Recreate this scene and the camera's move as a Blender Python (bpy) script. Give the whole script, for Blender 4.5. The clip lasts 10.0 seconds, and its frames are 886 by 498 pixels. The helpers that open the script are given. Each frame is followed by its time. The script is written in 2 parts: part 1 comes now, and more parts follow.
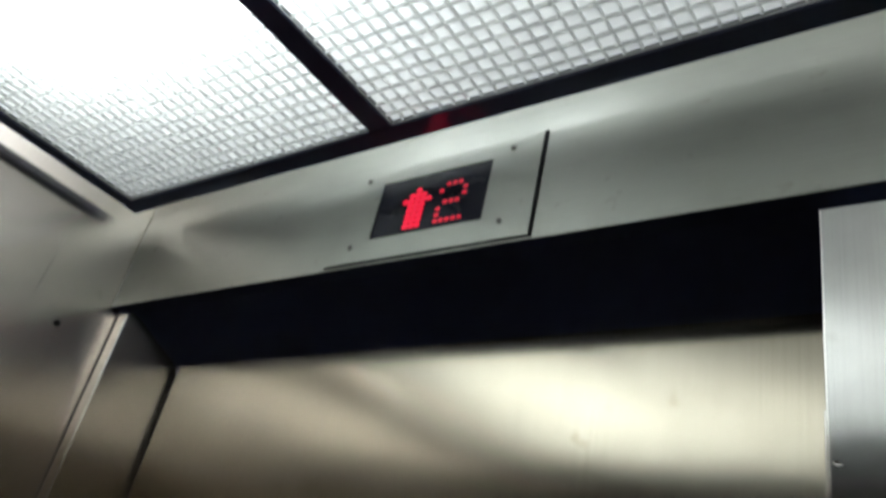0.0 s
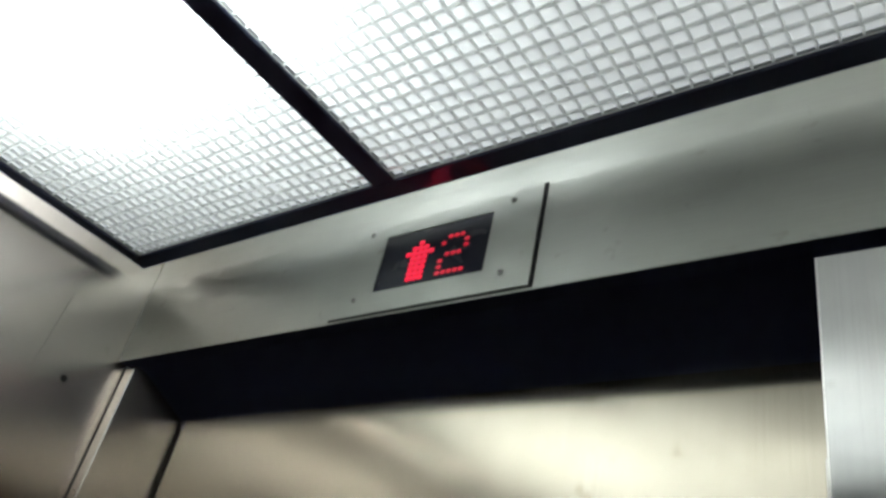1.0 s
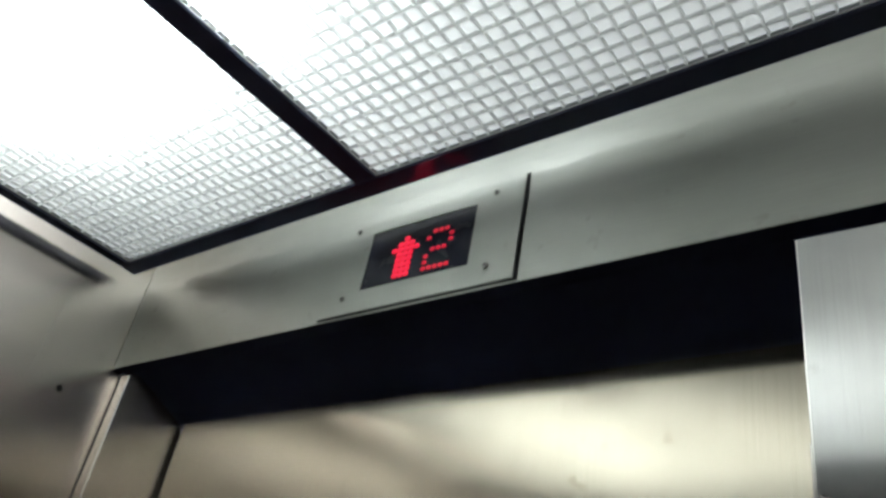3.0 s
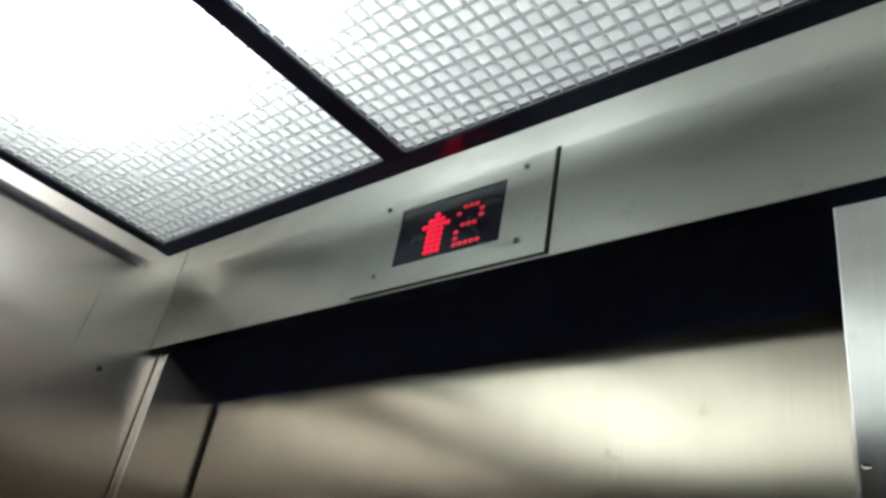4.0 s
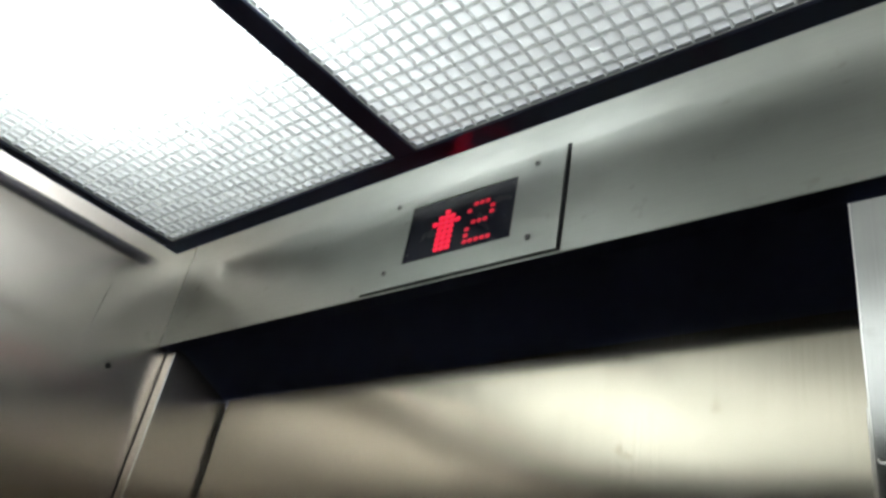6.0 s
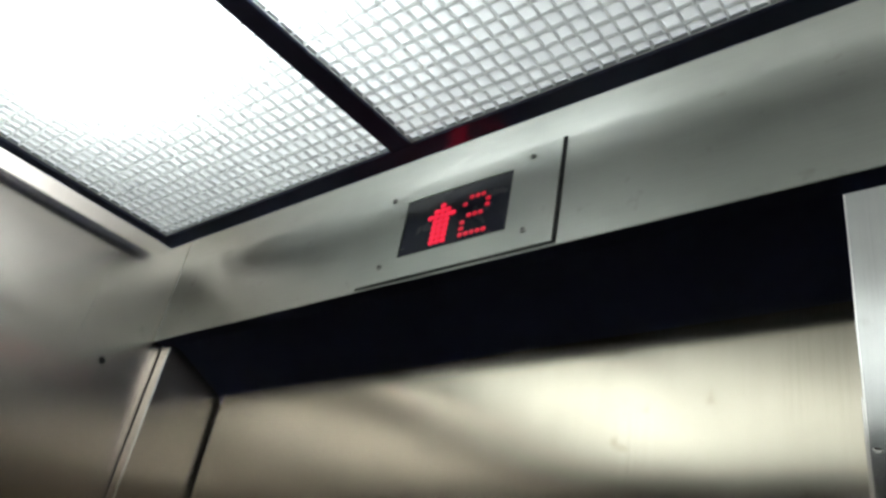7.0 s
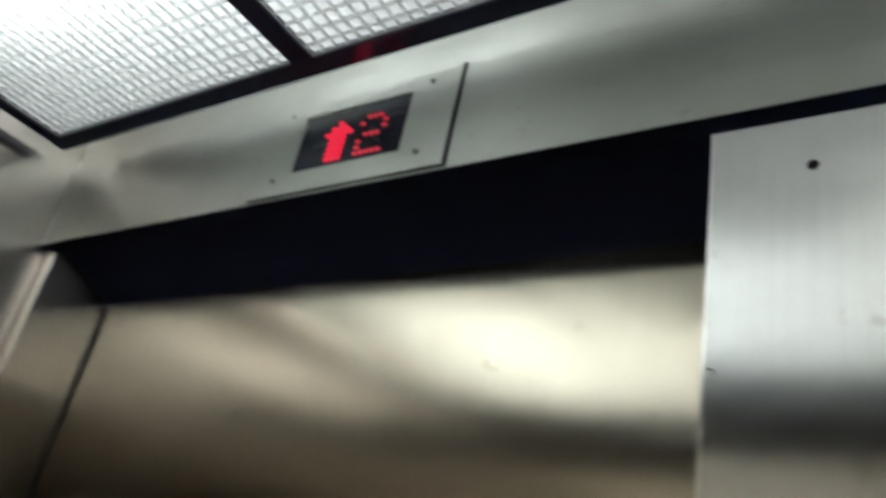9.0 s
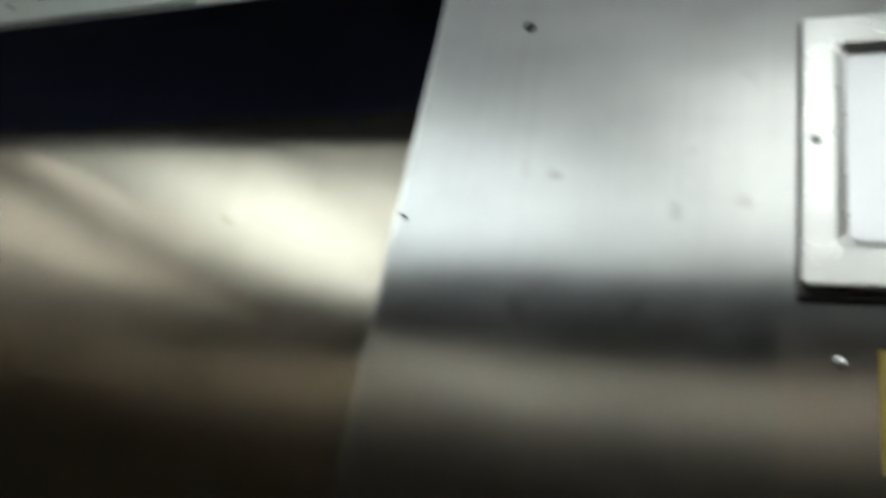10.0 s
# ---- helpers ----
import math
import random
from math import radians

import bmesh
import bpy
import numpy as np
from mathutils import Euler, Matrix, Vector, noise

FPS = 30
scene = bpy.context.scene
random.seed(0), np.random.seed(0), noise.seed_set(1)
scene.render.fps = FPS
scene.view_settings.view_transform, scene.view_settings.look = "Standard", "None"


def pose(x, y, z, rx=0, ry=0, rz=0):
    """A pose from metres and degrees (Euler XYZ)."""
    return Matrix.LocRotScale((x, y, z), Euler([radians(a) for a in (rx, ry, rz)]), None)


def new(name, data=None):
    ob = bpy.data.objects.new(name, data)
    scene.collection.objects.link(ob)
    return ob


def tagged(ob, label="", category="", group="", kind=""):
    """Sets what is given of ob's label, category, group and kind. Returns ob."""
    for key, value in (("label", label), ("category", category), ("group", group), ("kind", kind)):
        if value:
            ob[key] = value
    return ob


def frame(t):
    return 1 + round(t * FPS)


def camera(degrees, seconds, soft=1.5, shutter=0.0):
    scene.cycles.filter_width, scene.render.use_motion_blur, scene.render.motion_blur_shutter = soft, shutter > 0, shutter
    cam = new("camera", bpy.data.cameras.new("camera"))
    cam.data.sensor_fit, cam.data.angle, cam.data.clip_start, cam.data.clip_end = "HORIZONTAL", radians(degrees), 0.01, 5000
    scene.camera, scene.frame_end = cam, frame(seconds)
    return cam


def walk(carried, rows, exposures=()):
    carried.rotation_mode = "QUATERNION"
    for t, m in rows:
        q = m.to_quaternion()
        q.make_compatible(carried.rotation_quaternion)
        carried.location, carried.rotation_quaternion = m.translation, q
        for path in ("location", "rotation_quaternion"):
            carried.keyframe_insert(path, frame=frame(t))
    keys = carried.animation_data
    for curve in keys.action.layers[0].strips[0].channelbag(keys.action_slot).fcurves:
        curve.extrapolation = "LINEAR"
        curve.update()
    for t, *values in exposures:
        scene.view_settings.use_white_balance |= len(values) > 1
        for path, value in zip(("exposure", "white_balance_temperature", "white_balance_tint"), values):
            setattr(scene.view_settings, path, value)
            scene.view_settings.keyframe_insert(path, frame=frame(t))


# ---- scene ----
cam = camera(58.10, 10.0, soft=2.8, shutter=0.9)

# seconds, eye, turn (rx, ry, rz)
PATH = [
    (0, (1.0262, -0.5231, 1.7158), (120.02, -11.77, 34.15)),
    (0.5, (1.0306, -0.5244, 1.7126), (122.63, -11.92, 34.90)),
    (1, (1.0372, -0.5225, 1.7115), (123.71, -11.72, 35.07)),
    (1.5, (1.0452, -0.5178, 1.7238), (122.33, -9.51, 35.24)),
    (2, (1.0520, -0.5234, 1.7273), (122.87, -9.73, 36.22)),
    (3.5, (1.0519, -0.5115, 1.7238), (121.59, -9.59, 37.27)),
    (4, (1.0493, -0.5147, 1.7223), (120.44, -9.85, 39.00)),
    (4.5, (1.0451, -0.5212, 1.7174), (120.36, -10.19, 39.12)),
    (5, (1.0537, -0.5263, 1.7182), (120.64, -10.24, 40.24)),
    (5.5, (1.0463, -0.5210, 1.7171), (120.55, -10.20, 39.38)),
    (7, (1.0398, -0.5131, 1.7113), (120.60, -9.96, 38.77)),
    (7.5, (1.0474, -0.5064, 1.7055), (119.43, -10.42, 36.05)),
    (8, (1.0589, -0.4981, 1.7028), (118.81, -10.76, 33.79)),
    (8.5, (1.0583, -0.4960, 1.7017), (117.88, -10.42, 33.80)),
    (9, (1.0683, -0.4866, 1.6951), (117.75, -10.94, 31.94)),
    (9.5, (1.0987, -0.4550, 1.6742), (117.97, -11.77, 25.26)),
    (9.7, (1.1236, -0.4396, 1.6764), (115.54, -11.06, 23.78)),
    (9.8, (1.1423, -0.4251, 1.6808), (114.31, -11.41, 23.62)),
    (9.9, (1.1485, -0.4243, 1.6805), (113.37, -10.98, 21.88)),
    (10, (1.1481, -0.4146, 1.6736), (113.76, -10.55, 20.01)),
]
EXPOSURES = [(0.0, 0.0, 6380, 11.5), (9.2, 0.0, 6380, 11.5), (10.0, -0.1, 6200, 10)]
walk(cam, [(t, pose(*eye, *turn)) for t, eye, turn in PATH], EXPOSURES)

# ---- sizes of the cab (metres) ----
WIDTH, BACK = 1.756, -1.06          # inner width, y of the rear wall
HEAD = 2.10                         # underside of the transom
CEIL = HEAD + 0.1226                # underside of the lighting frame
TOP = 2.335                         # real ceiling above the frame
SET = 0.0012                        # front return lies this far behind the transom
RET_TOP = HEAD - 0.0156             # top edge of the front return, below an open joint
DOOR_Y = 0.1150                     # face of the car door
JAMB_L, JAMB_R = 0.0269, 0.92

# ---- world: a closed steel box, only a trace of light from outside ----
world = bpy.data.worlds.new("world")
scene.world = world
world.use_nodes = True
world.node_tree.nodes["Background"].inputs[0].default_value = (0.02, 0.02, 0.022, 1)
world.node_tree.nodes["Background"].inputs[1].default_value = 0.3


# ---- lamps above the diffusers ----
def lamp(name, x, y, z, power, sx, sy, color):
    d = bpy.data.lights.new(name, "AREA")
    d.shape, d.size, d.size_y, d.energy, d.color = "RECTANGLE", sx, sy, power, color
    ob = new(name, d)
    ob.matrix_world = pose(x, y, z)
    return tagged(ob, "fluorescent light fitting above the louvre panels", "lamp")


lamp("ceiling_lamp", 0.40, -0.51, CEIL + 0.075, 10.3, 0.42, 0.48, (0.94, 0.985, 1.0))
lamp("ceiling_lamp", 0.80, -0.60, CEIL + 0.075, 2.1, 0.26, 0.36, (0.97, 1.0, 1.0))
lamp("ceiling_lamp", 1.30, -0.53, CEIL + 0.075, 6.3, 0.42, 0.44, (1.0, 0.99, 0.95))


# ---- materials ----
def material(name):
    m = bpy.data.materials.new(name)
    m.use_nodes = True
    return m, m.node_tree.nodes, m.node_tree.links, m.node_tree.nodes["Principled BSDF"]


def ramp(nodes, links, fac, a, b, lo=0.0, hi=1.0):
    n = nodes.new("ShaderNodeMapRange")
    n.inputs[1].default_value, n.inputs[2].default_value = lo, hi
    n.inputs[3].default_value, n.inputs[4].default_value = a, b
    links.new(fac, n.inputs[0])
    return n.outputs[0]


def noise_tex(nodes, links, scale, stretch=(1, 1, 1), detail=4.0):
    co = nodes.new("ShaderNodeTexCoord")
    mp = nodes.new("ShaderNodeMapping")
    mp.inputs["Scale"].default_value = stretch
    tx = nodes.new("ShaderNodeTexNoise")
    tx.inputs["Scale"].default_value, tx.inputs["Detail"].default_value = scale, detail
    links.new(co.outputs["Object"], mp.inputs[0])
    links.new(mp.outputs[0], tx.inputs["Vector"])
    return tx.outputs["Fac"]


def mix_color(nodes, links, fac, a, b):
    n = nodes.new("ShaderNodeMix")
    n.data_type = "RGBA"
    n.inputs["A"].default_value, n.inputs["B"].default_value = (*a, 1), (*b, 1)
    links.new(fac, n.inputs["Factor"])
    return n.outputs["Result"]


def brushed(name, light, dark, rough=(0.2, 0.3), aniso=0.55, grain=(160, 160, 1.2), bump=0.0006, smudge=5.0, level=False):
    """Satin stainless steel with an upright (or level) brush, finger smudges and cloudy wear."""
    m, nodes, links, p = material(name)
    p.inputs["Metallic"].default_value = 1.0
    p.inputs["Anisotropic"].default_value = aniso
    fine = noise_tex(nodes, links, 4.0, grain, 3.0)
    cloud = noise_tex(nodes, links, smudge, (1, 1, 1.6), 5.0)
    speck = ramp(nodes, links, noise_tex(nodes, links, 34.0, (1, 1, 1), 2.0), 0.0, 1.0, 0.66, 0.76)
    stain = nodes.new("ShaderNodeMix")
    stain.data_type, stain.blend_type = "RGBA", "MULTIPLY"
    stain.inputs["B"].default_value = (0.80, 0.79, 0.76, 1)
    links.new(speck, stain.inputs["Factor"])
    links.new(mix_color(nodes, links, ramp(nodes, links, cloud, 0.0, 1.0, 0.32, 0.68), dark, light), stain.inputs["A"])
    lines = nodes.new("ShaderNodeMix")
    lines.data_type, lines.blend_type = "RGBA", "MULTIPLY"
    lines.inputs["B"].default_value = (0.95, 0.95, 0.95, 1)
    links.new(ramp(nodes, links, fine, 0.0, 1.0, 0.4, 0.65), lines.inputs["Factor"])
    links.new(stain.outputs["Result"], lines.inputs["A"])
    links.new(lines.outputs["Result"], p.inputs["Base Color"])
    add = nodes.new("ShaderNodeMath")
    add.operation = "ADD"
    links.new(ramp(nodes, links, cloud, rough[0], rough[1], 0.3, 0.7), add.inputs[0])
    links.new(ramp(nodes, links, fine, -0.012, 0.012, 0.3, 0.7), add.inputs[1])
    links.new(add.outputs[0], p.inputs["Roughness"])
    tan = nodes.new("ShaderNodeTangent")
    tan.direction_type, tan.uv_map = "UV_MAP", "UVMap"
    links.new(tan.outputs[0], p.inputs["Tangent"])
    p.inputs["Anisotropic Rotation"].default_value = 0.25 if level else 0.0
    bp = nodes.new("ShaderNodeBump")
    bp.inputs["Strength"].default_value, bp.inputs["Distance"].default_value = bump, 0.001
    links.new(fine, bp.inputs["Height"])
    links.new(bp.outputs[0], p.inputs["Normal"])
    return m


def plain(name, a, b, rough, metallic=0.0, scale=30.0, spec=0.5, bump=0.0):
    m, nodes, links, p = material(name)
    tx = noise_tex(nodes, links, scale)
    links.new(mix_color(nodes, links, tx, a, b), p.inputs["Base Color"])
    links.new(ramp(nodes, links, tx, rough - 0.05, rough + 0.05, 0.3, 0.7), p.inputs["Roughness"])
    p.inputs["Metallic"].default_value = metallic
    p.inputs["Specular IOR Level"].default_value = spec
    if bump:
        bp = nodes.new("ShaderNodeBump")
        bp.inputs["Strength"].default_value, bp.inputs["Distance"].default_value = bump, 0.001
        links.new(tx, bp.inputs["Height"])
        links.new(bp.outputs[0], p.inputs["Normal"])
    return m


def glowing(name, color, strength):
    m, nodes, links, p = material(name)
    p.inputs["Base Color"].default_value = (*color, 1)
    p.inputs["Emission Color"].default_value = (*color, 1)
    p.inputs["Emission Strength"].default_value = strength
    p.inputs["Roughness"].default_value = 0.5
    return m


def opal(name, strength):
    """Opal acrylic sheet: lets the lamps above shine through, and glows a little from the tubes further off."""
    m, nodes, links, p = material(name)
    nodes.remove(p)
    tr = nodes.new("ShaderNodeBsdfTranslucent")
    tr.inputs[0].default_value = (0.86, 0.88, 0.86, 1)
    em = nodes.new("ShaderNodeEmission")
    em.inputs[0].default_value, em.inputs[1].default_value = (0.92, 0.975, 1.0, 1), strength
    df = nodes.new("ShaderNodeBsdfDiffuse")
    df.inputs[0].default_value = (0.86, 0.88, 0.86, 1)
    mx = nodes.new("ShaderNodeMixShader")
    mx.inputs[0].default_value = 0.64
    links.new(tr.outputs[0], mx.inputs[1])
    links.new(df.outputs[0], mx.inputs[2])
    ad = nodes.new("ShaderNodeAddShader")
    links.new(mx.outputs[0], ad.inputs[0])
    links.new(em.outputs[0], ad.inputs[1])
    links.new(ad.outputs[0], nodes["Material Output"].inputs[0])
    return m


def translucent(name, color, share):
    """White plastic that lets part of the light through."""
    m, nodes, links, p = material(name)
    p.inputs["Base Color"].default_value, p.inputs["Roughness"].default_value = (*color, 1), 0.4
    tr = nodes.new("ShaderNodeBsdfTranslucent")
    tr.inputs[0].default_value = (*color, 1)
    mx = nodes.new("ShaderNodeMixShader")
    mx.inputs[0].default_value = share
    links.new(p.outputs[0], mx.inputs[1])
    links.new(tr.outputs[0], mx.inputs[2])
    links.new(mx.outputs[0], nodes["Material Output"].inputs[0])
    return m


STEEL = brushed("brushed_steel", (0.455, 0.455, 0.44), (0.36, 0.36, 0.35), (0.175, 0.215), 0.96, smudge=8.0)
STEEL_DOOR = brushed("brushed_steel_door", (0.405, 0.365, 0.295), (0.345, 0.31, 0.25), (0.175, 0.205), 0.98)
STEEL_SIDE = brushed("brushed_steel_side", (0.63, 0.57, 0.525), (0.56, 0.51, 0.465), (0.19, 0.22), 0.97, bump=0.0001)
STEEL_BACK = brushed("brushed_steel_rear", (0.39, 0.335, 0.275), (0.34, 0.295, 0.24), (0.19, 0.22), 0.96)
STEEL_HEAD = brushed("brushed_steel_transom", (0.375, 0.385, 0.35), (0.30, 0.31, 0.28), (0.28, 0.32), 0.95, (2.0, 2.0, 400), 0.0001, 5.0, True)
PLATE_UP = brushed("brushed_steel_panel", (0.47, 0.45, 0.42), (0.41, 0.395, 0.37), (0.18, 0.22), 0.92)
CHROME = plain("polished_steel", (0.75, 0.74, 0.72), (0.65, 0.64, 0.62), 0.16, 1.0)
SCREW = plain("screw_steel", (0.30, 0.29, 0.27), (0.16, 0.16, 0.15), 0.35, 1.0, 300)
SLOT = plain("dark_recess", (0.008, 0.008, 0.008), (0.013, 0.013, 0.013), 0.8)
BLACK = plain("black_paint", (0.022, 0.027, 0.072), (0.030, 0.037, 0.092), 0.75, 0.0, 20, 0.2)
FRAME = plain("dark_bronze_frame", (0.09, 0.105, 0.185), (0.11, 0.125, 0.21), 0.12, 0.0, 25, 0.5)
LOUVRE = translucent("louvre_plastic", (0.98, 0.985, 0.98), 0.97)
OPAL = opal("opal_acrylic", 0.25)
FLOOR = plain("dark_floor", (0.05, 0.05, 0.05), (0.03, 0.03, 0.03), 0.5, 0.0, 60)
PAINT = plain("white_paint", (0.88, 0.88, 0.87), (0.83, 0.83, 0.82), 0.6, 0.0, 12)
DISPLAY = plain("display_glass", (0.010, 0.011, 0.022), (0.014, 0.015, 0.028), 0.25, 0.0, 20, 0.2)
LED = glowing("red_led", (1.0, 0.008, 0.05), 0.85)
LED_DIM = glowing("red_led_dim", (1.0, 0.01, 0.05), 0.36)
PAPER = plain("certificate_sheet", (0.82, 0.82, 0.84), (0.77, 0.77, 0.80), 0.35, 0.7, 20)
ALU = plain("satin_aluminium", (0.72, 0.72, 0.70), (0.62, 0.62, 0.60), 0.3, 1.0, 60)
GREY = plain("grey_paint", (0.50, 0.52, 0.55), (0.44, 0.46, 0.49), 0.45, 0.0, 25)
# Grey-brown that stands in for the soft shade along the certificate frame's edge.
SHADE_LINE = plain("grey_shade_line", (0.16, 0.15, 0.14), (0.11, 0.105, 0.10), 0.6, 0.0, 80)
YELLOW = plain("yellow_plastic", (0.46, 0.34, 0.05), (0.38, 0.28, 0.04), 0.4)


# ---- mesh helpers ----
def link_mesh(name, bm, mat, parent=None, label=""):
    """Links a bmesh as one object, with a planar UV map whose u runs along the brush (level)."""
    bm.normal_update()
    uv = bm.loops.layers.uv.new("UVMap")
    for f in bm.faces:
        n = f.normal
        side = Vector((0, 1, 0)) if abs(n.x) > 0.7 else Vector((1, 0, 0))
        up = n.cross(side)
        for lp in f.loops:
            lp[uv].uv = (lp.vert.co.dot(side), lp.vert.co.dot(up))
    me = bpy.data.meshes.new(name)
    bm.to_mesh(me)
    bm.free()
    for m in mat if isinstance(mat, (list, tuple)) else (mat,):
        me.materials.append(m)
    ob = new(name, me)
    if parent is not None:
        ob.parent = parent
    if label:
        tagged(ob, label)
    return ob


def part(name, bm, mat, parent, label=""):
    return link_mesh(name, bm, mat, parent, label)


def thing(name, label, category, group="", kind="", at=(0, 0, 0)):
    ob = new(name)
    ob.matrix_world = pose(*at)
    return tagged(ob, label, category, group, kind)


def box(bm, x0, x1, y0, y1, z0, z1, bevel=0.0, segments=2):
    made = bmesh.ops.create_cube(bm, size=1)
    vs = made["verts"]
    for v in vs:
        v.co = Vector(((x0 + x1) / 2 + v.co.x * (x1 - x0), (y0 + y1) / 2 + v.co.y * (y1 - y0), (z0 + z1) / 2 + v.co.z * (z1 - z0)))
    if bevel:
        es = list({e for v in vs for e in v.link_edges})
        bmesh.ops.bevel(bm, geom=es, offset=bevel, segments=segments, affect="EDGES")
    return bm


def slab(x0, x1, y0, y1, z0, z1, bevel=0.0, segments=2):
    return box(bmesh.new(), x0, x1, y0, y1, z0, z1, bevel, segments)


def disc(r, depth, seg=20, dome=0.0):
    """A screw head along -y: a low domed disc with a cross slot cut in as dark bars elsewhere."""
    bm = bmesh.new()
    rings = [(r, 0.0), (r, depth * 0.6), (r * 0.86, depth), (r * 0.3, depth + dome)]
    loops = []
    for rad, d in rings:
        loops.append([bm.verts.new((rad * math.cos(2 * math.pi * i / seg), -d, rad * math.sin(2 * math.pi * i / seg))) for i in range(seg)])
    for a, b in zip(loops, loops[1:]):
        for i in range(seg):
            bm.faces.new((a[i], a[(i + 1) % seg], b[(i + 1) % seg], b[i]))
    bm.faces.new(loops[-1])
    bmesh.ops.recalc_face_normals(bm, faces=bm.faces)
    return bm


def screw(x, y, z, r, turn=0.0, side="front", mat=None):
    """A small pan-head screw with a cross recess."""
    tone = "bright polished" if mat else "small dark"
    ob = thing("screw", tone + " cross-head screw in the steel panel", "screw", "panel screws")
    head = part("screw_head", disc(r, r * 0.35, 20, r * 0.12), mat or SCREW, ob)
    bm = bmesh.new()
    d = r * 0.49
    box(bm, -r * 0.6, r * 0.6, -d, -d + 0.0006, -r * 0.13, r * 0.13)
    box(bm, -r * 0.13, r * 0.13, -d - 0.0001, -d + 0.0006, -r * 0.6, r * 0.6)
    part("cross_recess", bm, SLOT, ob, "dark cross recess")
    ob.matrix_world = pose(x, y, z, 0, turn, 90 if side == "left" else 0)
    return ob


# ---- structure: shell of the cab ----
T = 0.03
floor = link_mesh("floor", slab(-T, WIDTH + T, BACK - T, 0.30, -0.04, 0.0), FLOOR)
tagged(floor, "dark rubber floor of the lift cab", "floor", kind="structure")
ceiling = link_mesh("ceiling", slab(-T, WIDTH + T, BACK - T, 0.30, TOP, TOP + 0.03), PAINT)
tagged(ceiling, "white painted steel ceiling above the lighting frame", "ceiling", kind="structure")
wall_left = link_mesh("wall_left", slab(-T, 0.0, BACK, 0.0141, 0.0, TOP), STEEL_SIDE)
tagged(wall_left, "brushed stainless steel side wall of the cab", "wall", kind="structure")
# Unseen wall; the darker rear steel stands in for an occupant's shade.
wall_right = link_mesh("wall_right", slab(WIDTH, WIDTH + T, BACK, 0.30, 0.0, TOP), STEEL_BACK)
tagged(wall_right, "brushed stainless steel side wall of the cab", "wall", kind="structure")
wall_back = link_mesh("wall_back", slab(-T, WIDTH + T, BACK - T, BACK, 0.0, TOP), STEEL_BACK)
tagged(wall_back, "warm brushed stainless steel rear wall of the cab", "wall", kind="structure")
rear_ceiling = link_mesh("ceiling_rear", slab(0.0, WIDTH, BACK, -0.87, CEIL + 0.004, CEIL + 0.02), GREY)
tagged(rear_ceiling, "plain grey ceiling strip behind the light panels", "ceiling", kind="structure")
wall_shaft = link_mesh("wall_shaft", slab(-T, WIDTH + T, 0.26, 0.30, 0.0, TOP), BLACK)
tagged(wall_shaft, "black closing wall behind the car door", "wall", kind="structure")

# transom over the door: front sheet with folded lower lip
transom = link_mesh("transom", slab(0.0005, WIDTH, 0.0, 0.0018, HEAD, TOP, 0.0005), STEEL_HEAD)
tagged(transom, "brushed stainless steel transom panel above the lift door", "transom", kind="structure")


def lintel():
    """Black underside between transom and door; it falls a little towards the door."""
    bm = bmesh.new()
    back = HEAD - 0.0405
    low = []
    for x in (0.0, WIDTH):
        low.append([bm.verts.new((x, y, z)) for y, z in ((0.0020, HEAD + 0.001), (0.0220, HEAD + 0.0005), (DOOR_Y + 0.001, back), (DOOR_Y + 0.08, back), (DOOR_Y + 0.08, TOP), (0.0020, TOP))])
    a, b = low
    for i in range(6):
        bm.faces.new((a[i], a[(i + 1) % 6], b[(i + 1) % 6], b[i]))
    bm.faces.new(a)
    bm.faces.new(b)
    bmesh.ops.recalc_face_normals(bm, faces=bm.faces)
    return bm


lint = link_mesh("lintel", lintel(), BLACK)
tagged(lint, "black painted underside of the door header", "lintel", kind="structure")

# ---- front returns ----
ret_l = link_mesh("front_return_left", slab(0.0032, JAMB_L, 0.0141, DOOR_Y + 0.006, 0.0, HEAD - 0.002, 0.0012), STEEL_SIDE)
tagged(ret_l, "narrow brushed steel door jamb strip beside the side wall", "jamb", kind="structure")
gap_l = link_mesh("trim", slab(-0.006, 0.0034, 0.0175, DOOR_Y + 0.006, 0.0, HEAD - 0.002), SLOT)
tagged(gap_l, "dark joint between side wall and door jamb", "joint", kind="structure")
edge_l = link_mesh("trim", slab(JAMB_L - 0.0024, JAMB_L + 0.0008, 0.0128, 0.0165, 0.0, HEAD - 0.003, 0.001), CHROME)
tagged(edge_l, "bright worn edge bead of the steel door jamb", "trim", kind="structure")
ret_r = link_mesh("front_return_right", slab(JAMB_R, WIDTH, SET, SET + 0.05, 0.0, RET_TOP, 0.0008), STEEL)
tagged(ret_r, "wide brushed stainless steel front return panel", "front return", kind="structure")


def worn_edge(x, y, z0, z1, r):
    """A thin, slightly wavy bright bead along a sheet's edge."""
    bm = bmesh.new()
    n, loops = 60, []
    for i in range(n + 1):
        z = z0 + (z1 - z0) * i / n
        dx = 0.0007 * noise.noise(Vector((x * 9, 3.1, z * 7))) + 0.0003 * noise.noise(Vector((x * 9, 8.2, z * 31)))
        loops.append([bm.verts.new((x + dx + r * math.cos(a), y + r * math.sin(a), z)) for a in (0, 1.05, 2.09, 3.14, 4.19, 5.24)])
    for p, q in zip(loops, loops[1:]):
        for k in range(6):
            bm.faces.new((p[k], p[(k + 1) % 6], q[(k + 1) % 6], q[k]))
    bmesh.ops.recalc_face_normals(bm, faces=bm.faces)
    return bm


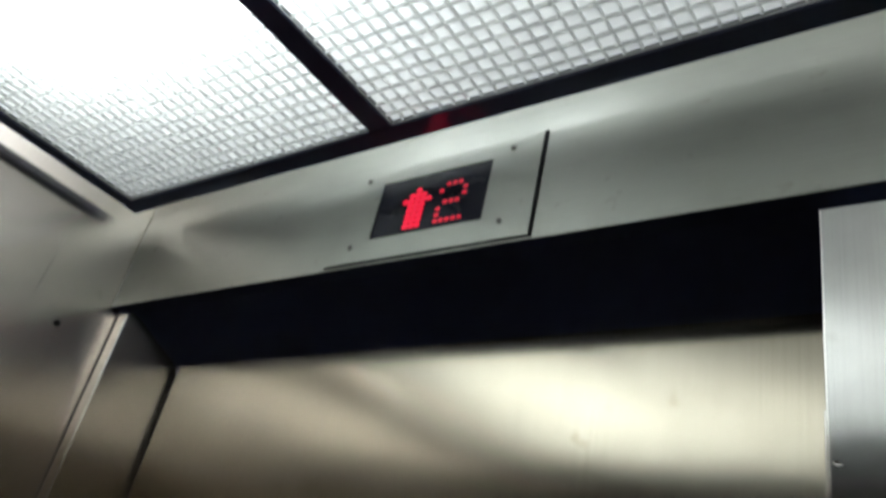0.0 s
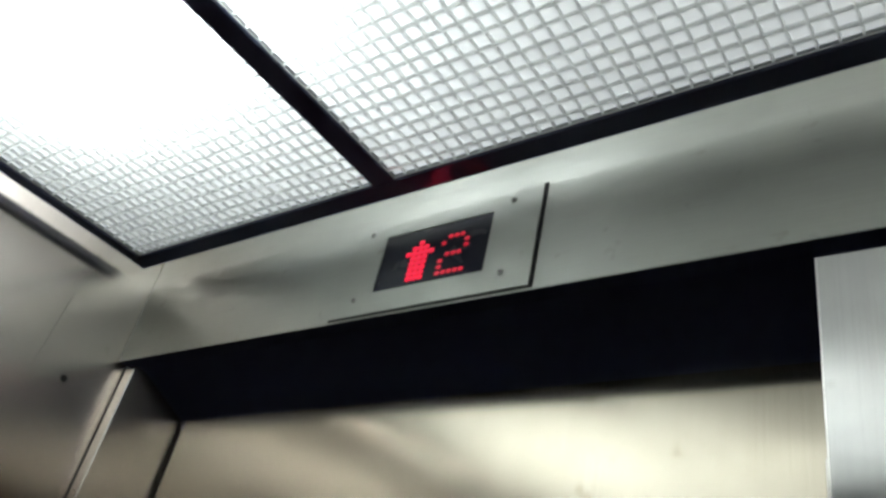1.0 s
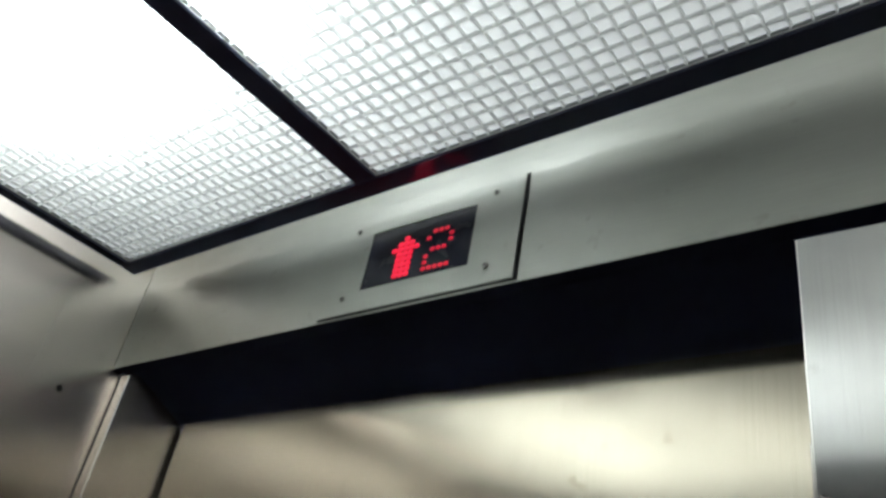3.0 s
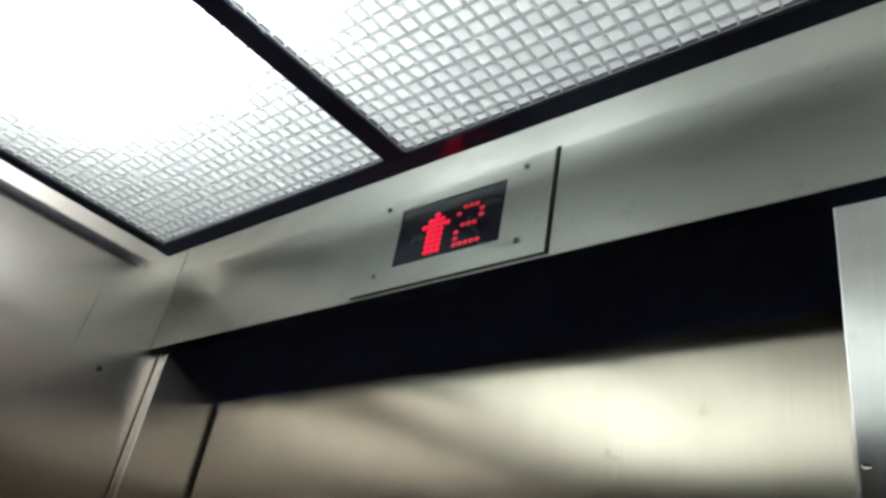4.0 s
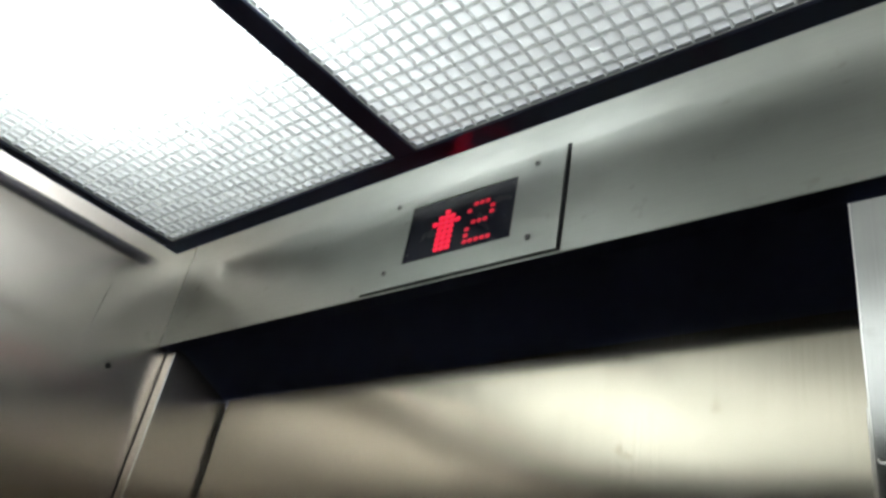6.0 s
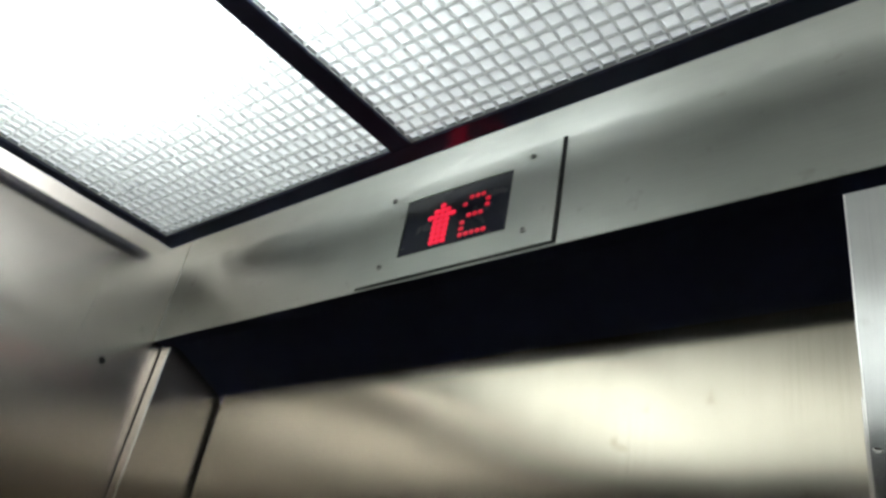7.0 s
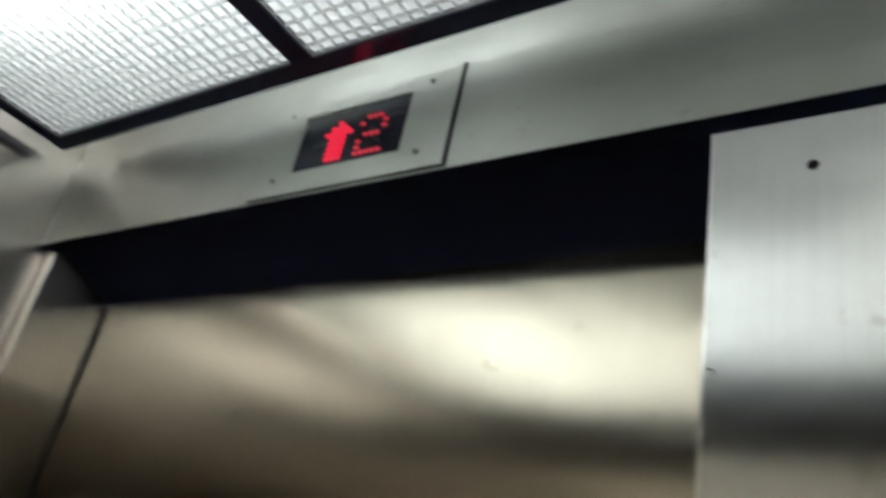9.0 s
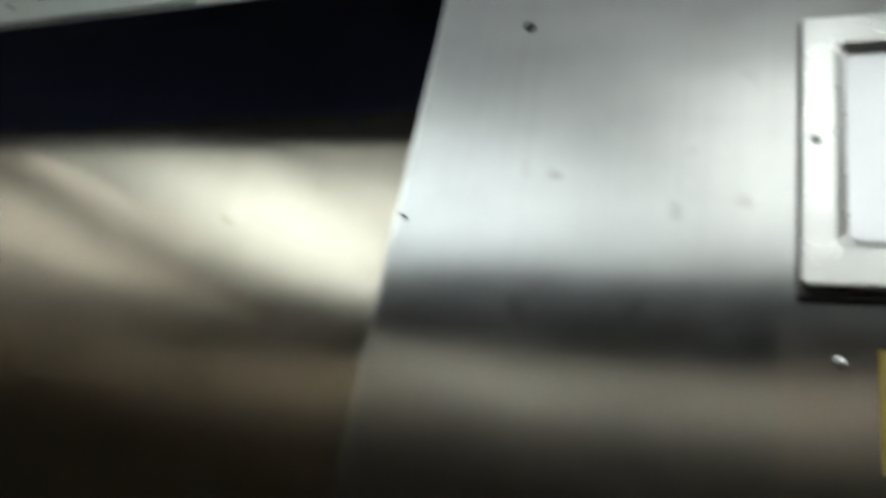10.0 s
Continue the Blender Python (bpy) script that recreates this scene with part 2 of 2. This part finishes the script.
edge_r = link_mesh("trim", worn_edge(JAMB_R + 0.0004, SET + 0.0006, 0.0, RET_TOP - 0.0008, 0.0011), CHROME)
tagged(edge_r, "bright worn edge of the front return panel", "trim", kind="structure")
edge_b = link_mesh("trim", worn_edge(JAMB_R - 0.0018, SET + 0.0042, 0.0, RET_TOP - 0.155, 0.0009), CHROME)
tagged(edge_b, "second bright fold line behind the panel's edge", "trim", kind="structure")

# ---- car door ----
door = thing("car_door", "closed brushed stainless steel sliding lift door", "lift door")
part("door_panel", slab(JAMB_L + 0.009, JAMB_R + 0.06, DOOR_Y, DOOR_Y + 0.03, 0.012, HEAD - 0.02, 0.002), STEEL_DOOR, door)
part("edge_gap", slab(JAMB_L - 0.002, JAMB_L + 0.0085, DOOR_Y + 0.012, DOOR_Y + 0.03, 0.012, HEAD - 0.02), SLOT, door, "dark gap at the door's edge")

# ---- ceiling lighting frame with louvre panels ----
FX = (0.0349, 0.0563)                      # outer and inner edge of the frame by the side wall
BARS = ((0.4924, 0.5225), (1.2237, 1.2538))
FR = (1.6997, 1.7211)
YF = (-0.0430, -0.0679)                    # outer and inner edge by the transom
YB = (-0.84, -0.865)
ZF = 0.012
frame_thing = thing("ceiling_light", "dropped ceiling light with dark frame and white egg-crate louvre panels", "ceiling light")
part("frame_bar", slab(FX[0], FR[1], YF[1], YF[0], CEIL, CEIL + ZF, 0.0012), FRAME, frame_thing)
part("frame_bar", slab(FX[0], FR[1], YB[1], YB[0], CEIL, CEIL + ZF, 0.0012), FRAME, frame_thing)
for x0, x1 in (FX, *BARS, (FR[0], FR[1])):
    part("frame_bar", slab(x0, x1, YB[0], YF[1], CEIL + 0.0003, CEIL + ZF, 0.0012), FRAME, frame_thing)

PITCH = 0.0162


def slat_mesh(name, length):
    """One tapered louvre blade along x, centred, its narrow edge down at z = 0."""
    h, top, bot = 0.0046, 0.0026, 0.0022
    co = [(sx * length / 2, sy * w / 2, z) for w, z in ((bot, 0.0), (top, h)) for sx, sy in ((-1, -1), (1, -1), (1, 1), (-1, 1))]
    me = bpy.data.meshes.new(name)
    me.from_pydata(co, [], [(3, 2, 1, 0), (4, 5, 6, 7), (0, 1, 5, 4), (1, 2, 6, 5), (2, 3, 7, 6), (3, 0, 4, 7)])
    me.materials.append(LOUVRE)
    return me


def louvre(x0, x1, y0, y1):
    """An egg-crate panel: a thin rim with slats both ways."""
    z = CEIL + 0.003
    bm = bmesh.new()
    for q in ((x0, x1, y0, y0 + 0.0014), (x0, x1, y1 - 0.0014, y1), (x0, x0 + 0.0014, y0 + 0.0014, y1 - 0.0014), (x1 - 0.0014, x1, y0 + 0.0014, y1 - 0.0014)):
        box(bm, *q, z + 0.0001, z + 0.0046)
    panel = part("louvre_panel", bm, LOUVRE, frame_thing, "white plastic egg-crate louvre")
    long_way, cross_way = slat_mesh("slat", x1 - x0 - 0.003), slat_mesh("slat", y1 - y0 - 0.003)
    m = round((y1 - y0) / PITCH)
    for i in range(1, m + 1):
        ob = new("slat", long_way)
        ob.parent = panel
        ob.matrix_basis = pose((x0 + x1) / 2, y1 - PITCH * (i - 0.24), z)
    n = round((x1 - x0) / PITCH)
    for i in range(1, n):
        ob = new("slat", cross_way)
        ob.parent = panel
        ob.matrix_basis = pose(x0 + (x1 - x0) * i / n, (y0 + y1) / 2, z + 0.0002, 0, 0, 90)
    return panel


for x0, x1 in ((FX[1], BARS[0][0]), (BARS[0][1], BARS[1][0]), (BARS[1][1], FR[0])):
    louvre(x0, x1, YB[0], YF[1])
    bm = bmesh.new()
    bm.faces.new([bm.verts.new(v) for v in ((x0, YB[0], CEIL + 0.0080), (x0, YF[1], CEIL + 0.0080), (x1, YF[1], CEIL + 0.0080), (x1, YB[0], CEIL + 0.0080))])
    part("diffuser", bm, OPAL, frame_thing, "glowing opal diffuser sheet")

# ---- floor indicator ----
PX, PZ = (0.4111, 0.6704), (HEAD + 0.0047, HEAD + 0.1284)
LX, LZ = (0.4682, 0.6137), (HEAD + 0.0316, HEAD + 0.1061)
ind = thing("floor_indicator", "steel floor indicator plate with red dot-matrix arrow and digit", "floor indicator")


def plate_with_window():
    bm = bmesh.new()
    t = 0.0020
    ox, oz, ix, iz = PX, PZ, LX, LZ
    rows = []
    for y in (-t, -0.0010):
        rows.append([[bm.verts.new((x, y, z)) for x, z in ((q[0][0], q[1][0]), (q[0][1], q[1][0]), (q[0][1], q[1][1]), (q[0][0], q[1][1]))] for q in ((ox, oz), (ix, iz))])
    for i in range(4):
        j = (i + 1) % 4
        bm.faces.new((rows[0][0][i], rows[0][0][j], rows[0][1][j], rows[0][1][i]))
        bm.faces.new((rows[0][0][j], rows[0][0][i], rows[1][0][i], rows[1][0][j]))
        bm.faces.new((rows[0][1][i], rows[0][1][j], rows[1][1][j], rows[1][1][i]))
        bm.faces.new((rows[1][0][j], rows[1][0][i], rows[1][1][i], rows[1][1][j]))
    bmesh.ops.recalc_face_normals(bm, faces=bm.faces)
    return bm


part("cover_plate", plate_with_window(), STEEL_HEAD, ind)
# Plate's shadow on the transom, as black strips along its bottom and right.
part("shade_strip", slab(PX[0] - 0.0, PX[1] + 0.004, -0.0012, -0.0002, PZ[0] - 0.0024, PZ[0] - 0.0002), SLOT, ind, "black strip painted as shade at the plate's edge")
part("shade_strip", slab(PX[1] + 0.0002, PX[1] + 0.004, -0.0012, -0.0002, PZ[0], PZ[1]), SLOT, ind, "black strip painted as shade at the plate's edge")
part("display_window", slab(LX[0] - 0.002, LX[1] + 0.002, -0.0009, -0.0004, LZ[0] - 0.002, LZ[1] + 0.002), DISPLAY, ind, "black display window")
for sx in (0.4439, 0.6362):
    for sz in (0.0252, 0.1145):
        screw(sx, -0.0021, HEAD + sz, 0.0034, 20 + 40 * (sx > 0.5))


def bolt_hole(x, y, z, r, side="front"):
    """An open bolt hole with a faint pressed rim."""
    ob = thing("bolt_hole", "small open dark bolt hole in the steel panel", "hole", "panel holes")
    bm = bmesh.new()
    seg = 18
    ring = [[bm.verts.new((rad * math.cos(2 * math.pi * i / seg), -d, rad * math.sin(2 * math.pi * i / seg))) for i in range(seg)] for rad, d in ((r * 1.12, 0.0002), (r * 1.04, 0.0006), (r * 0.98, 0.0004))]
    for p, q in zip(ring, ring[1:]):
        for i in range(seg):
            bm.faces.new((p[i], p[(i + 1) % seg], q[(i + 1) % seg], q[i]))
    part("rim", bm, SCREW, ob)
    bm = bmesh.new()
    bm.faces.new([bm.verts.new((r * math.cos(2 * math.pi * i / seg), -0.0005, r * math.sin(2 * math.pi * i / seg))) for i in range(seg)])
    part("bore", bm, SLOT, ob, "black bore")
    ob.matrix_world = pose(x, y, z, 0, 0, 90 if side == "left" else 0)
    return ob


bolt_hole(0.9890, SET - 0.0002, HEAD - 0.0573, 0.0036)
bolt_hole(0.0002, -0.0596, HEAD - 0.0557, 0.0050, "left")

# ---- red dot-matrix signs ----
ARROW = ("..#..", ".###.", "#####", ".###.", ".###.", ".###.", ".###.", ".###.")
TWO = (".###.", "#...#", "....#", ".###.", "#....", "#....", "#####")


def dot_mesh(name, w, h, mat):
    bm = bmesh.new()
    n = 12
    front = []
    for d, k in ((0.0, 1.0), (0.0005, 1.0), (0.0008, 0.75)):
        front.append([bm.verts.new((math.copysign(abs(math.cos(a)) ** 0.6, math.cos(a)) * w * k, -d, math.copysign(abs(math.sin(a)) ** 0.6, math.sin(a)) * h * k)) for a in [2 * math.pi * (i + 0.5) / n for i in range(n)]])
    for p, q in zip(front, front[1:]):
        for i in range(n):
            bm.faces.new((p[i], p[(i + 1) % n], q[(i + 1) % n], q[i]))
    bm.faces.new(front[-1])
    bmesh.ops.recalc_face_normals(bm, faces=bm.faces)
    me = bpy.data.meshes.new(name)
    bm.to_mesh(me)
    bm.free()
    me.materials.append(mat)
    return me


def dots(rows, u0, mesh, step, wide):
    for r, row in enumerate(rows):
        for c, mark in enumerate(row):
            if mark == "#":
                ob = new("led_dot", mesh)
                ob.parent = ind
                ob.matrix_basis = pose(LX[0] + (LX[1] - LX[0]) * (u0 + wide * c), -0.0010, LZ[1] - (LZ[1] - LZ[0]) * (0.262 + step * r))


dots(ARROW, 0.268, dot_mesh("led_dot", 0.0035, 0.0028, LED), 0.0886, 0.0538)
dots(TWO, 0.592, dot_mesh("led_dot_dim", 0.0030, 0.0024, LED_DIM), 0.1033, 0.0520)

# ---- certificate frame on the front return ----
CX, CZ = (1.1613, 1.420), (HEAD - 0.2494, HEAD - 0.078)
IX, IZ = (1.1778, 1.4035), (HEAD - 0.2290, HEAD - 0.0977)
cert = thing("certificate_frame", "satin aluminium certificate frame with pale sheet on steel panel", "frame")
# Added backing; its projecting rim paints the frame's grey shade line.
part("shade_backing", slab(CX[0] - 0.0018, CX[1] + 0.0018, SET - 0.0035, SET, CZ[0] - 0.003, CZ[1] + 0.001), SHADE_LINE, cert, "grey backing painted as the shade line beside the frame")
# Black strip that puts the shadow under the frame into colour.
part("shade_strip", slab(CX[0] - 0.001, CX[1] + 0.001, SET - 0.0042, SET - 0.0002, CZ[0] - 0.0045, CZ[0] - 0.0031), SLOT, cert, "black strip painted as the shadow below the frame")


def ring_frame(outer, inner, y0, y1, r):
    """A rectangular frame with rounded inner corners and a sloped inner lip."""
    bm = bmesh.new()

    def loop(bx, bz, rad, y):
        pts = []
        for cx, cz, a0 in ((bx[1] - rad, bz[1] - rad, 0), (bx[0] + rad, bz[1] - rad, 90), (bx[0] + rad, bz[0] + rad, 180), (bx[1] - rad, bz[0] + rad, 270)):
            for k in range(5):
                a = radians(a0 + 22.5 * k)
                pts.append(bm.verts.new((cx + rad * math.cos(a), y, cz + rad * math.sin(a))))
        return pts

    lip = 0.006
    wide = ((inner[0][0] + lip, inner[0][1] - lip), (inner[1][0] + lip, inner[1][1] - lip))
    loops = [loop(outer[0], outer[1], 0.003, y1), loop(outer[0], outer[1], 0.003, y0 + 0.001), loop((outer[0][0] + 0.001, outer[0][1] - 0.001), (outer[1][0] + 0.001, outer[1][1] - 0.001), 0.002, y0), loop(inner[0], inner[1], r, y0), loop(wide[0], wide[1], r, y0 + 0.003)]
    for p, q in zip(loops, loops[1:]):
        for i in range(20):
            bm.faces.new((p[i], p[(i + 1) % 20], q[(i + 1) % 20], q[i]))
    bmesh.ops.recalc_face_normals(bm, faces=bm.faces)
    return bm


part("frame_border", ring_frame((CX, CZ), (IX, IZ), SET - 0.010, SET - 0.0036, 0.006), ALU, cert)
paper = part("insert_sheet", slab(IX[0] - 0.002, IX[1] + 0.002, SET - 0.0058, SET - 0.0037, IZ[0] - 0.002, IZ[1] + 0.002), PAPER, cert, "pale silvery certificate sheet")
screw(1.1682, SET - 0.0101, HEAD - 0.1625, 0.003, 35, mat=CHROME)
screw(1.4130, SET - 0.0101, HEAD - 0.1625, 0.003, 60, mat=CHROME)

# ---- car operating panel below the certificate ----
cop = thing("operating_panel", "brushed steel operating panel with yellow notice label", "operating panel")
part("cover", slab(1.151, 1.430, SET - 0.0025, SET - 0.0002, 0.92, HEAD - 0.2670, 0.0006), PLATE_UP, cop)
part("notice_label", slab(1.1965, 1.275, SET - 0.0032, SET - 0.0026, HEAD - 0.340, HEAD - 0.280), YELLOW, cop, "small yellow notice label")
screw(1.1794, SET - 0.0026, HEAD - 0.2874, 0.0032, 35, mat=CHROME)
screw(1.4020, SET - 0.0026, HEAD - 0.2874, 0.0032, 10, mat=CHROME)

# ---- scratch on the side wall ----
bm = bmesh.new()
pts = [(-0.1000, 0.062), (-0.1012, 0.035), (-0.1025, 0.010), (-0.1043, -0.030), (-0.1075, -0.066)]
for (y0, z0), (y1, z1) in zip(pts, pts[1:]):
    w = 0.0004 if -0.04 < z1 < 0.03 else 0.00018
    bm.faces.new([bm.verts.new((0.0006, y, HEAD + z)) for y, z in ((y0 - w, z0), (y0 + w, z0), (y1 + w, z1), (y1 - w, z1))])
scratch = thing("scratch", "thin dark scratch in the brushed steel side wall", "scratch")
part("scratch_line", bm, SCREW, scratch)

# ---- dent at the edge of the front return ----
dent = thing("dent", "small pressed dent at the edge of the steel panel", "dent")
bm = bmesh.new()
rim = [bm.verts.new((0.0030 * math.cos(a) * (1.0 + 0.25 * math.sin(3 * a)), -0.0003, 0.0017 * math.sin(a))) for a in [2 * math.pi * i / 14 for i in range(14)]]
pit = bm.verts.new((-0.001, 0.0006, 0.0))
for i in range(14):
    bm.faces.new((rim[i], rim[(i + 1) % 14], pit))
part("pit", bm, PLATE_UP, dent)
dent.matrix_world = pose(JAMB_R + 0.0052, SET - 0.0008, HEAD - 0.2066, 0, 20, 0)
